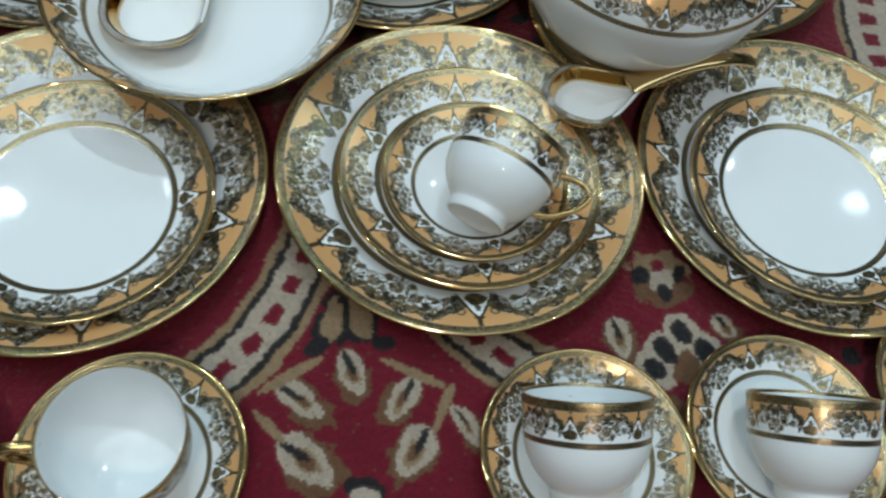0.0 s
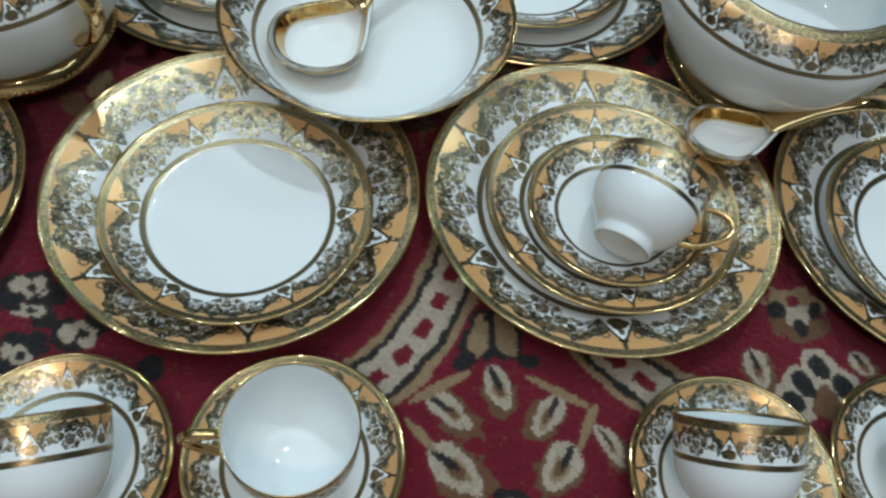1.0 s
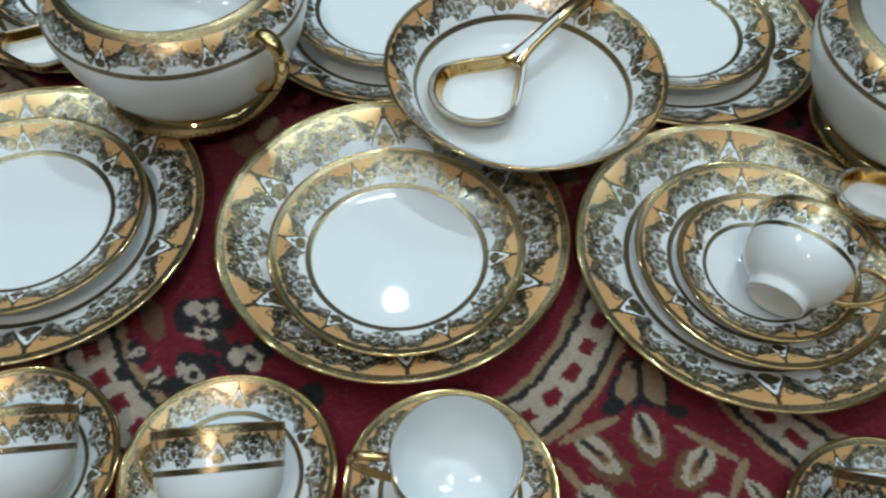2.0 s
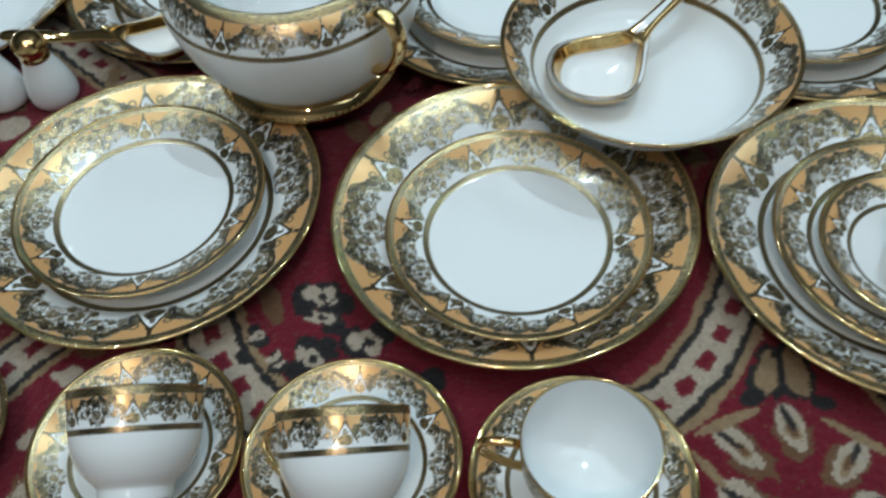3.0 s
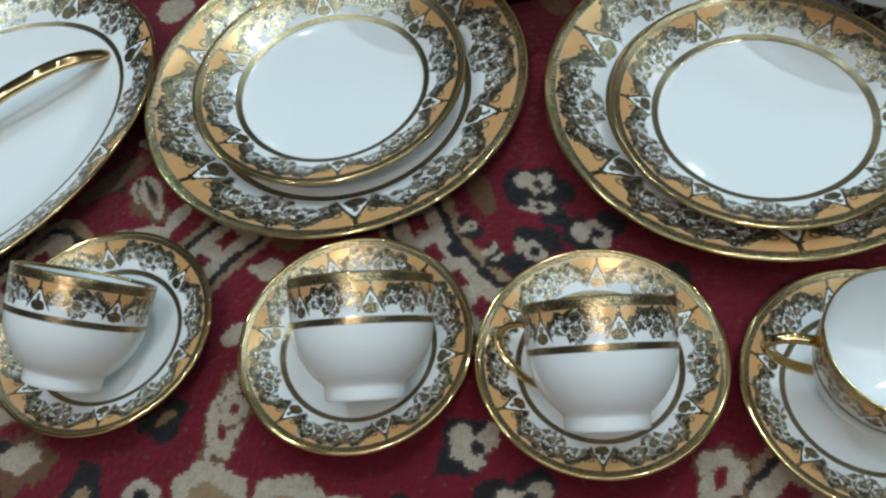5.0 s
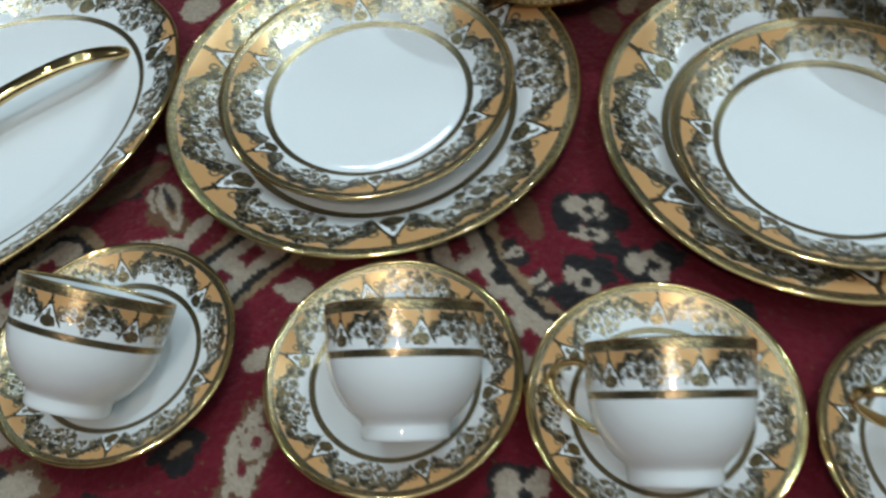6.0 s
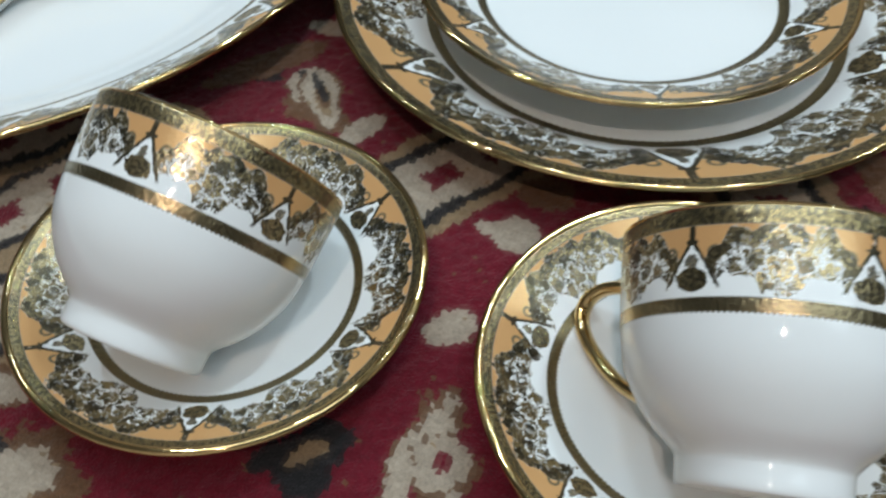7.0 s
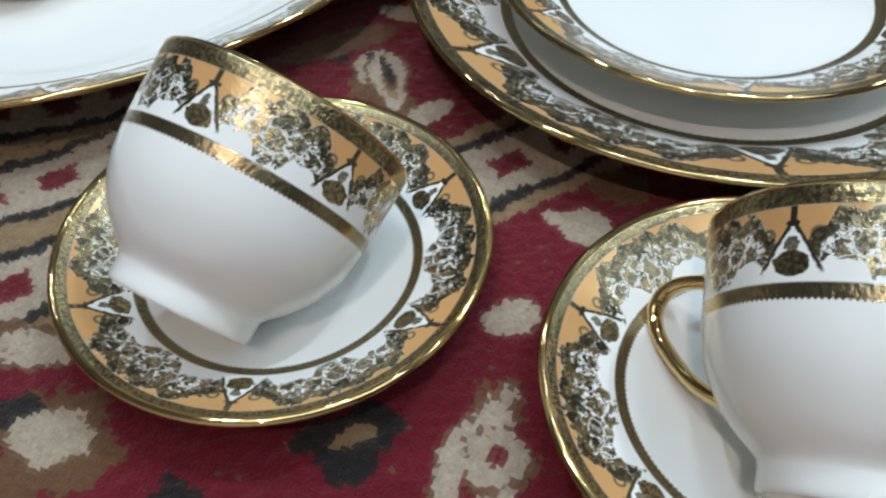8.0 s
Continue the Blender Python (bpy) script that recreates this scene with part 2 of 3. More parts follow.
def lathe(profile, steps=72, warp=None, upright=False):
    """Turns a profile of (radius, height) round z. UV: the turn, and the radius (upright: the height) up to the lip; past it, more."""
    bm = bmesh.new()
    layer = bm.loops.layers.uv.new("UVMap")
    way = [z if upright else r for r, z in profile]
    lip = way.index(max(way))
    way = [w if i <= lip else 2 * way[lip] - w + 0.002 for i, w in enumerate(way)]
    rings = []
    for r, z in profile:
        ring = []
        for k in range(1 if r < 1e-6 else steps):
            a = 2 * math.pi * k / steps
            p = (r * math.cos(a), r * math.sin(a), z)
            ring.append(bm.verts.new(warp(*p) if warp else p))
        rings.append(ring)
    for i in range(len(rings) - 1):
        for k in range(steps):
            ids = [(i, k), (i + 1, k), (i + 1, k + 1), (i, k + 1)]
            verts, uvs = [], []
            for ri, kk in ids:
                vert = rings[ri][kk % len(rings[ri])]
                if vert not in verts:
                    verts.append(vert)
                    uvs.append((kk / steps, way[ri]))
            if len(verts) < 3:
                continue
            face = bm.faces.new(verts)
            for loop, uv in zip(face.loops, uvs):
                loop[layer].uv = uv
    bmesh.ops.recalc_face_normals(bm, faces=bm.faces[:])
    return bm


def tube(points, widths, steps=12):
    """A closed tube along points; widths: (half width, half height) at each."""
    bm = bmesh.new()
    rings = []
    pts = [Vector(p) for p in points]
    side = None
    for i, p in enumerate(pts):
        ahead = (pts[min(i + 1, len(pts) - 1)] - pts[max(i - 1, 0)]).normalized()
        if side is None:
            side = ahead.cross(Vector((0, 0, 1)))
            if side.length < 1e-3:
                side = Vector((1, 0, 0))
        side = (side - ahead * side.dot(ahead)).normalized()
        up = side.cross(ahead)
        w, h = widths[i]
        rings.append([bm.verts.new(p + side * (w * math.cos(2 * math.pi * k / steps)) + up * (h * math.sin(2 * math.pi * k / steps))) for k in range(steps)])
    for a, b in zip(rings, rings[1:]):
        for k in range(steps):
            bm.faces.new((a[k], a[(k + 1) % steps], b[(k + 1) % steps], b[k]))
    bm.faces.new(rings[0])
    bm.faces.new(list(reversed(rings[-1])))
    bmesh.ops.recalc_face_normals(bm, faces=bm.faces[:])
    return bm


def torus(radius, z, thick, steps=72):
    prof = [(radius + thick * math.cos(a), z + thick * math.sin(a)) for a in [2 * math.pi * k / 8 for k in range(9)]]
    return lathe(prof, steps)


DINNER_PROFILE = [(0, 0.0045), (0.086, 0.0045), (0.096, 0.0060), (0.102, 0.0105), (0.120, 0.0195), (0.134, 0.0255), (0.1375, 0.0262), (0.1380, 0.0250), (0.132, 0.0225), (0.118, 0.0160), (0.102, 0.0075), (0.092, 0.0025), (0.088, 0.0), (0.083, 0.0), (0.080, 0.0018), (0, 0.0018)]
SALAD_PROFILE = [(0, 0.0100), (0.060, 0.0100), (0.067, 0.0112), (0.073, 0.0145), (0.085, 0.0205), (0.0945, 0.0250), (0.0974, 0.0258), (0.0978, 0.0246), (0.092, 0.0216), (0.079, 0.0145), (0.068, 0.0085), (0.060, 0.0050), (0.057, 0.0), (0.053, 0.0), (0.051, 0.0060), (0, 0.0070)]
SAUCER_PROFILE = [(0, 0.0065), (0.018, 0.0062), (0.022, 0.0052), (0.032, 0.0056), (0.044, 0.0095), (0.058, 0.0165), (0.0665, 0.0212), (0.0690, 0.0220), (0.0692, 0.0208), (0.062, 0.0165), (0.046, 0.0075), (0.036, 0.0028), (0.034, 0.0), (0.031, 0.0), (0.029, 0.0025), (0, 0.0030)]
CUP_PROFILE = [(0, 0.0045), (0.0175, 0.0040), (0.0200, 0.0), (0.0222, 0.0), (0.0222, 0.0060), (0.0225, 0.0085), (0.0300, 0.0150), (0.0372, 0.0270), (0.0394, 0.0390), (0.0402, 0.0540), (0.0408, 0.0655), (0.0402, 0.0663), (0.0394, 0.0655), (0.0388, 0.0540), (0.0378, 0.0390), (0.0352, 0.0270), (0.0275, 0.0165), (0.0180, 0.0105), (0, 0.0090)]


def plate(name, profile, mat, label, category, m, group):
    ob = thing(name, label, category, m, group)
    part("plate_body", lathe(smooth_line(profile, 2), 96), mat, ob)
    r, z = max(profile)
    part("gilt_edge", torus(r - 0.0007, z + 0.0002, 0.0014, 128), GILT, ob, "bright gilt edge line")
    return ob


def handle_line():
    """An ear handle in the plane of x and z, from the upper to the lower joint."""
    line = [(0.0395, 0.0, 0.0560), (0.0480, 0.0, 0.0590), (0.0590, 0.0, 0.0585), (0.0650, 0.0, 0.0520), (0.0625, 0.0, 0.0430), (0.0545, 0.0, 0.0340), (0.0455, 0.0, 0.0265), (0.0345, 0.0, 0.0225)]
    return smooth_line(line, 2)


def teacup(label, m, group="teacups"):
    ob = thing("teacup", label, "teacup", m, group)
    part("cup_body", lathe(smooth_line(CUP_PROFILE, 2), 72, None, True), CUP, ob)
    line = handle_line()
    part("handle", tube(line, [(0.0032, 0.0022)] * len(line), 10), GILT, ob, "gilt ear-shaped handle")
    part("gilt_edge", torus(0.0402, 0.0660, 0.0006), GILT, ob, "thin gilt lip")
    return ob


def begun(ob, angle):
    for piece in ob.children:
        if piece.name.startswith("cup_body"):
            piece.matrix_basis = pose(0, 0, 0, 0, 0, angle)


def lying(x, y, z, az, el, spin):
    """The pose of a cup that lies on its side: its foot's middle, where the mouth points, and the handle's turn."""
    a, e = radians(az), radians(el)
    axis = Vector((-math.sin(a) * math.cos(e), math.cos(a) * math.cos(e), math.sin(e)))
    right = Vector((math.cos(a), math.sin(a), 0))
    front = axis.cross(right)
    m = Matrix((right, front, axis)).transposed().to_4x4()
    return Matrix.Translation((x, y, z)) @ m @ pose(0, 0, 0, 0, 0, spin)


def spoon(label, m, curve, bowl_length=0.080, bowl_width=0.058, channel=False):
    """A short porcelain soup spoon: a deep white bowl with a broad gilt lip that runs out into the gilt handle."""
    ob = thing("soup_spoon", label, "spoon", m, "porcelain spoons")
    steps, deep = 48, 0.017

    def spot(a, f, off):
        """A place on the bowl: f 0 at the middle, 1 at the lip; off: how far outside."""
        x, y = math.cos(a), math.sin(a)
        narrow = 1.0 - 0.60 * max(0.0, x + 0.35) ** 1.3
        px, py = bowl_length / 2 * x, bowl_width / 2 * y * narrow
        wall = min(1.0, f / 0.72) * 0.80 + max(0.0, f - 0.72) / 0.28 * 0.20
        z = -deep * (1.0 - max(0.0, (f - 0.55) / 0.45) ** 1.4) + 0.010 * max(0.0, x) ** 2 * f
        grow = 1.0 + off / 0.028
        return (px * wall * grow, py * wall * grow, z - off * (1.0 - 0.8 * f))

    def shell(off, low, rings):
        return [[spot(2 * math.pi * k / steps, low + (1 - low) * j / rings, off) for k in range(steps)] for j in range(rings + 1)]

    def skin(inner, outer, closed):
        bm = bmesh.new()
        grids = [[[bm.verts.new(p) for p in row] for row in grid] for grid in (inner, outer)]
        for grid in grids:
            for a, b in zip(grid, grid[1:]):
                for k in range(steps):
                    bm.faces.new((a[k], b[k], b[(k + 1) % steps], a[(k + 1) % steps]))
        for row in (-1,) if closed else (-1, 0):
            for k in range(steps):
                bm.faces.new((grids[0][row][k], grids[1][row][k], grids[1][row][(k + 1) % steps], grids[0][row][(k + 1) % steps]))
        bmesh.ops.remove_doubles(bm, verts=bm.verts[:], dist=1e-6)
        bmesh.ops.recalc_face_normals(bm, faces=bm.faces[:])
        return bm

    bowl = part("spoon_bowl", skin(shell(0.0, 0.0, 12), shell(0.0026, 0.0, 12), True), GLAZE, ob)
    part("gilt_lip", skin(shell(-0.0004, 0.77, 6), shell(0.0031, 0.77, 6), False), GILT, bowl, "broad gilt lip")
    line = smooth_line(curve, 2)
    n = len(line) - 1
    ends = [math.sqrt(min(1.0, (n - k + 0.3) / 3)) for k in range(n + 1)]
    part("handle", tube(line, [((0.0125 - 0.0058 * min(1, 2.6 * k / n) + 0.0010 * max(0, 2 * k / n - 1)) * ends[k], (0.0044 - 0.0010 * k / n) * ends[k]) for k in range(n + 1)], 14), GILT, ob, "gilt handle")
    if not channel:
        return ob
    face = [(x, y, z + 0.0022) for x, y, z in line[2:2 * n // 3]]
    part("handle_face", tube(face, [(0.0062 - 0.0045 * k / len(face), 0.0022) for k in range(len(face))], 12), GLAZE, ob, "white channel between the gilt edges")
    return ob


def tureen(label, m, handles=(0, 180)):
    ob = thing("tureen", label, "tureen", m, "tureens")
    prof = [(r, 1.06 * z) for r, z in [(0, 0.010), (0.066, 0.010), (0.072, 0.012), (0.086, 0.026), (0.098, 0.048), (0.1050, 0.070), (0.1062, 0.082), (0.1020, 0.094), (0.0920, 0.104), (0.0850, 0.1085), (0.0815, 0.1080), (0.0825, 0.1050), (0.0905, 0.0990), (0.0995, 0.0880), (0.1015, 0.0780), (0.0960, 0.0540), (0.0850, 0.0320), (0.0680, 0.0180), (0, 0.0160)]]
    part("tureen_body", lathe(smooth_line(prof, 2), 96, None, True), TUREEN, ob)
    foot = [(0.066, 0.011), (0.072, 0.012), (0.075, 0.010), (0.0800, 0.004), (0.0808, 0.0), (0.076, 0.0), (0.068, 0.004), (0.066, 0.011)]
    part("foot", lathe(smooth_line(foot, 1), 96), GILT, ob, "gilt beaded foot")
    bead = bmesh.new()
    for k in range(96):
        a = 2 * math.pi * k / 96
        bmesh.ops.create_icosphere(bead, subdivisions=1, radius=0.0019, matrix=Matrix.Translation((0.0795 * math.cos(a), 0.0795 * math.sin(a), 0.0045)))
    part("beading", bead, GILT, ob, "row of gilt beads")
    for turn in handles:
        line = smooth_line([(0.099, 0, 0.096), (0.108, 0, 0.108), (0.122, 0, 0.108), (0.130, 0, 0.096), (0.127, 0, 0.078), (0.114, 0, 0.058), (0.098, 0, 0.048)], 2)
        h = part("handle", tube(line, [(0.0068, 0.0044)] * len(line), 12), GILT, ob, "gilt loop handle")
        h.matrix_basis = pose(0, 0, 0, 0, 0, turn)
    return ob


def serving_bowl(label, m):
    ob = thing("serving_bowl", label, "bowl", m)
    prof = [(0, 0.0080), (0.060, 0.0085), (0.078, 0.0130), (0.0890, 0.0240), (0.0952, 0.0335), (0.1070, 0.0450), (0.1155, 0.0530), (0.1168, 0.0532), (0.1165, 0.0515), (0.1080, 0.0420), (0.0975, 0.0305), (0.0900, 0.0190), (0.0780, 0.0080), (0.0600, 0.0035), (0.0580, 0.0), (0.0530, 0.0), (0.0510, 0.0040), (0, 0.0045)]
    part("bowl_body", lathe(smooth_line(prof, 2), 96), BOWL, ob)
    part("gilt_edge", torus(0.1164, 0.0531, 0.0012, 96), GILT, ob, "gilt lip")
    return ob


def shaker(label, m):
    ob = thing("salt_shaker", label, "shaker", m, "salt and pepper shakers")
    prof = [(0, 0.001), (0.018, 0.0), (0.0215, 0.004), (0.0225, 0.012), (0.0205, 0.026), (0.0165, 0.040), (0.0135, 0.050), (0.0125, 0.056), (0, 0.056)]
    part("shaker_body", lathe(smooth_line([(r, 0.89 * z) for r, z in prof], 2), 48), GLAZE, ob)
    cap = [(0.0128, 0.053), (0.0135, 0.056), (0.0125, 0.060), (0.0145, 0.066), (0.0145, 0.072), (0.0105, 0.079), (0.004, 0.0815), (0, 0.082)]
    part("cap", lathe(smooth_line([(r, 0.89 * z) for r, z in cap], 2), 48), GILT, ob, "polished gilt dome cap")
    return ob


def oval_platter(label, m, long, wide, name="oval_platter"):
    ob = thing(name, label, "platter", m)

    def oval(x, y, z):
        s = math.hypot(x, y)
        return (x * (1 + (long - wide) / wide), y, z) if s else (x, y, z)

    k = wide / 0.1375
    prof = [(0, 0.008), (0.070 * k, 0.008), (0.086 * k, 0.0095), (0.101 * k, 0.016), (0.120 * k, 0.024), (0.134 * k, 0.0300), (0.1375 * k, 0.0308), (0.1380 * k, 0.0296), (0.118 * k, 0.0205), (0.095 * k, 0.0075), (0.083 * k, 0.003), (0.080 * k, 0.0), (0.075 * k, 0.0), (0.072 * k, 0.004), (0, 0.004)]
    part("platter_body", lathe(smooth_line(prof, 2), 128, oval), PLATTER, ob)
    edge = [oval(0.1375 * k * math.cos(a), 0.1375 * k * math.sin(a), 0.0306) for a in [2 * math.pi * i / 128 for i in range(129)]]
    part("gilt_edge", tube(edge, [(0.0014, 0.0014)] * len(edge), 8), GILT, ob, "gilt edge")
    return ob


# ---- the room, closed round the carpet ----


def slab(name, size, at, mat):
    bm = bmesh.new()
    bmesh.ops.create_cube(bm, size=1.0)
    bmesh.ops.scale(bm, vec=size, verts=bm.verts[:])
    ob = part(name, bm, mat, smooth=False)
    ob.location = at
    return tagged(ob, kind="structure")


WALL = paint("wall_paint", (0.15, 0.16, 0.155, 1), (0.11, 0.12, 0.115, 1))
# unseen south wall, made pale to bounce fill light onto the cup fronts
SOUTH_BOUNCE = paint("bounce_wall_paint", (0.65, 0.64, 0.62, 1), (0.59, 0.58, 0.56, 1))
CEIL = paint("ceiling_paint", (0.36, 0.37, 0.37, 1), (0.31, 0.32, 0.32, 1))
FLOOR = paint("floor_tile", (0.48, 0.46, 0.43, 1), (0.40, 0.38, 0.36, 1))
tagged(slab("floor", (8, 8, 0.1), (0, 1, -0.0625), FLOOR), "plain pale floor under the carpet", "floor")
tagged(slab("ceiling", (8, 8, 0.1), (0, 1, 2.75), CEIL), "plain pale ceiling", "ceiling")
for wname, size, at in (("wall_north", (8, 0.1, 2.7), (0, 5.05, 1.35)), ("wall_south", (8, 0.1, 2.7), (0, -3.05, 1.35)), ("wall_west", (0.1, 8, 2.7), (-4.05, 1, 1.35)), ("wall_east", (0.1, 8, 2.7), (4.05, 1, 1.35))):
    tagged(slab(wname, size, at, SOUTH_BOUNCE if wname == "wall_south" else WALL), "plain painted room wall, unseen", "wall")

# ---- carpet, knot by knot ----
KNOT = 0.0016
X0, X1, Y0, Y1 = -0.85, 0.95, -0.30, 0.80
NX, NY = round((X1 - X0) / KNOT), round((Y1 - Y0) / KNOT)
gx, gy = np.meshgrid(X0 + KNOT * (np.arange(NX) + 0.5), Y0 + KNOT * (np.arange(NY) + 0.5))
rug = np.zeros((NY, NX), int)
RED, BEIGE, BLACK, BROWN, TAN = 0, 1, 2, 3, 4


knots = np.random.RandomState(11)


def rough(cells):
    """Even noise from -1 to 1 that changes over so many knots."""
    coarse = knots.uniform(-1, 1, (NY // cells + 3, NX // cells + 3))
    iy, ix = np.arange(NY) / cells, np.arange(NX) / cells
    y0, x0 = iy.astype(int), ix.astype(int)
    fy, fx = (iy - y0)[:, None], (ix - x0)[None, :]
    a, b = coarse[y0][:, x0], coarse[y0][:, x0 + 1]
    c, d = coarse[y0 + 1][:, x0], coarse[y0 + 1][:, x0 + 1]
    return (a * (1 - fx) + b * fx) * (1 - fy) + (c * (1 - fx) + d * fx) * fy


WOBBLE = 0.55 * rough(4) + 0.40 * rough(9) + 0.14 * knots.uniform(-1, 1, gx.shape)


def turned(x, y, angle):
    c, s = math.cos(radians(angle)), math.sin(radians(angle))
    return (gx - x) * c + (gy - y) * s, (gy - y) * c - (gx - x) * s


def petal(x, y, long, wide, angle, wool_kind=1, jag=0.22):
    u, v = turned(x, y, angle)
    rug[np.hypot(u / (long * 0.55), v / (wide * 0.55)) + jag * WOBBLE < 1] = wool_kind


def leaf(x, y, long, wide, angle):
    """A cream leaf from stem to tip, fuzzy brown behind, with a black vein by the stem and a brown heart."""
    a = radians(angle)
    petal(x + 0.10 * long * math.cos(a), y + 0.10 * long * math.sin(a), long * 1.02, wide * 0.98, angle, BROWN, 0.5)
    u, v = turned(x, y, angle)
    taper = 1.0 - 0.45 * np.clip(u / long, -1, 1)
    rug[np.hypot(u / (long * 0.50), v / (wide * 0.40 * taper)) + 0.26 * WOBBLE < 1] = BEIGE
    petal(x + 0.06 * long * math.cos(a), y + 0.06 * long * math.sin(a), long * 0.46, wide * 0.34, angle, TAN, 0.6)
    petal(x + 0.02 * long * math.cos(a), y + 0.02 * long * math.sin(a), long * 0.34, wide * 0.22, angle, BROWN, 0.7)
    petal(x - 0.22 * long * math.cos(a), y - 0.22 * long * math.sin(a), long * 0.46, wide * 0.17, angle + 8, BLACK, 0.6)


def red_leaf(x, y, long, wide, angle):
    petal(x, y, long * 1.15, wide * 1.2, angle, BROWN, 0.5)
    petal(x, y, long * 1.0, wide * 1.05, angle, BEIGE, 0.45)
    petal(x, y, long * 0.5, wide * 0.3, angle, RED, 0.5)


def patch(x, y, long, wide, angle):
    """A blocky scrap of blossom: a few cream knots among black ones."""
    for k in range(3):
        petal(x + knots.uniform(-0.5, 0.5) * long, y + knots.uniform(-0.5, 0.5) * wide, long * 0.95, wide * 0.95, angle + knots.uniform(-40, 40), BLACK, 0.6)
    for k in (-1, 0, 1):
        petal(x + 0.30 * k * long, y + knots.uniform(-0.25, 0.25) * wide, long * 0.42, wide * knots.uniform(0.5, 0.8), angle + knots.uniform(-30, 30), BEIGE, 0.5)
    petal(x + 0.12 * long, y, long * 0.28, wide * 0.30, angle, BLACK, 0.8)


def ring_flower(x, y, size):
    petal(x, y, size, size, 0, BEIGE, 0.2)
    petal(x, y, size * 0.5, size * 0.45, 0, BLACK, 0.4)


def spot_flower(x, y, long, wide, angle):
    petal(x, y, long * 1.3, wide * 1.3, angle, BLACK, 0.5)
    petal(x, y, long * 0.62, wide * 0.45, angle, TAN, 0.6)


def palmette(x, y, long, wide, angle):
    """Two broad cream lobes over a tan body, with a red nick between them."""
    for shrink, drop, wool_kind in ((1.0, 0.0, BEIGE), (0.68, 0.14, TAN)):
        for side in (-1, 1):
            petal(x + 0.22 * side * long, y + (0.08 - drop) * wide, long * 0.62 * shrink, wide * 0.72 * shrink, angle + 22 * side, wool_kind, 0.22)
        petal(x, y - (0.28 + drop) * wide, long * 0.66 * shrink, wide * 0.80 * shrink, angle, wool_kind, 0.22)
    petal(x + 0.02 * long, y + 0.30 * wide, wide * 0.34, long * 0.07, angle + 90, RED, 0.3)


def tan_petal(x, y, long, wide, angle):
    petal(x, y, long * 1.2, wide * 1.7, angle, BLACK, 0.4)
    petal(x, y, long, wide, angle, TAN, 0.3)


def stem(x, y, long, wide, angle):
    petal(x, y, long * 1.15, wide * 1.6, angle, TAN, 0.3)


def band(points, wide):
    """A beige border between two stepped black lines, with red blossoms along its middle."""
    points = smooth_line(points, 2)
    best, along = np.full(gx.shape, 9.0), np.zeros(gx.shape)
    run = 0.0
    for (ax, ay), (bx, by) in zip(points, points[1:]):
        size = math.dist((ax, ay), (bx, by))
        tt = np.clip(((gx - ax) * (bx - ax) + (gy - ay) * (by - ay)) / size**2, 0, 1)
        dist = np.hypot(gx - ax - tt * (bx - ax), gy - ay - tt * (by - ay))
        along = np.where(dist < best, run + tt * size, along)
        best = np.minimum(best, dist)
        run += size
    d = best + 0.0030 * WOBBLE
    rug[d < wide * 0.46 + 0.0085] = TAN
    rug[d < wide * 0.44] = BEIGE
    rug[np.abs(d - wide * 0.46) < 0.0026] = BLACK
    rug[(d < wide * 0.16) & (np.abs(along % 0.026 - 0.013) < 0.0072 + 0.004 * WOBBLE)] = RED


# pointed medallions edged by the border
band([(0.140, 0.260), (0.110, 0.155), (0.083, 0.098), (0.053, 0.062), (0.005, 0.034)], 0.034)
band([(0.150, 0.260), (0.180, 0.155), (0.207, 0.098), (0.239, 0.062), (0.285, 0.034)], 0.034)
band([(-0.30, 0.170), (-0.356, 0.125), (-0.384, 0.080), (-0.400, 0.058), (-0.420, 0.028), (-0.460, -0.005)], 0.036)
band([(-0.31, 0.170), (-0.262, 0.075), (-0.237, 0.050), (-0.212, 0.028), (-0.160, 0.0)], 0.040)
band([(-0.515, 0.045), (-0.540, 0.005), (-0.555, -0.020), (-0.60, -0.060)], 0.034)
band([(-0.555, 0.055), (-0.580, 0.020), (-0.64, -0.020)], 0.034)
band([(0.640, 0.420), (0.628, 0.380), (0.622, 0.340), (0.625, 0.300)], 0.050)
band([(-0.537, 0.418), (-0.495, 0.391), (-0.441, 0.356), (-0.399, 0.329)], 0.034)
band([(-0.03, -0.05), (-0.085, -0.11), (-0.12, -0.16)], 0.04)
band([(-0.5660, -0.1117), (-0.5302, -0.0636), (-0.5182, -0.0476), (-0.5003, -0.0235)], 0.034)
# grounds of the flowers
for fx, fy, fa in ((0.359, 0.062, -64), (0.374, 0.076, -73), (0.388, 0.061, -83), (0.349, 0.049, -54)):
    petal(fx, fy, 0.029, 0.026, fa, BEIGE, 0.3)
petal(0.372, 0.046, 0.030, 0.020, -80, BROWN, 0.5)
petal(0.368, 0.112, 0.040, 0.030, 0, BROWN, 0.5)
petal(0.367, 0.128, 0.044, 0.024, 0, TAN, 0.5)
petal(0.368, 0.119, 0.026, 0.018, 0, BEIGE, 0.5)
# one broad brown patch between the serving bowl and the right tureen
petal(0.200, 0.300, 0.20, 0.10, 10, BROWN, 0.6)
leaf(0.101, 0.039, 0.037, 0.022, -42)
leaf(0.136, 0.057, 0.032, 0.022, -72)
leaf(0.169, 0.037, 0.033, 0.020, -125)
leaf(0.103, -0.001, 0.047, 0.030, -42)
leaf(0.174, 0.001, 0.039, 0.028, -129)
leaf(0.210, 0.016, 0.033, 0.018, -65)
tan_petal(0.124, 0.095, 0.032, 0.014, 78)
tan_petal(0.143, 0.098, 0.032, 0.014, 100)
petal(0.113, 0.077, 0.017, 0.012, 36, BLACK)
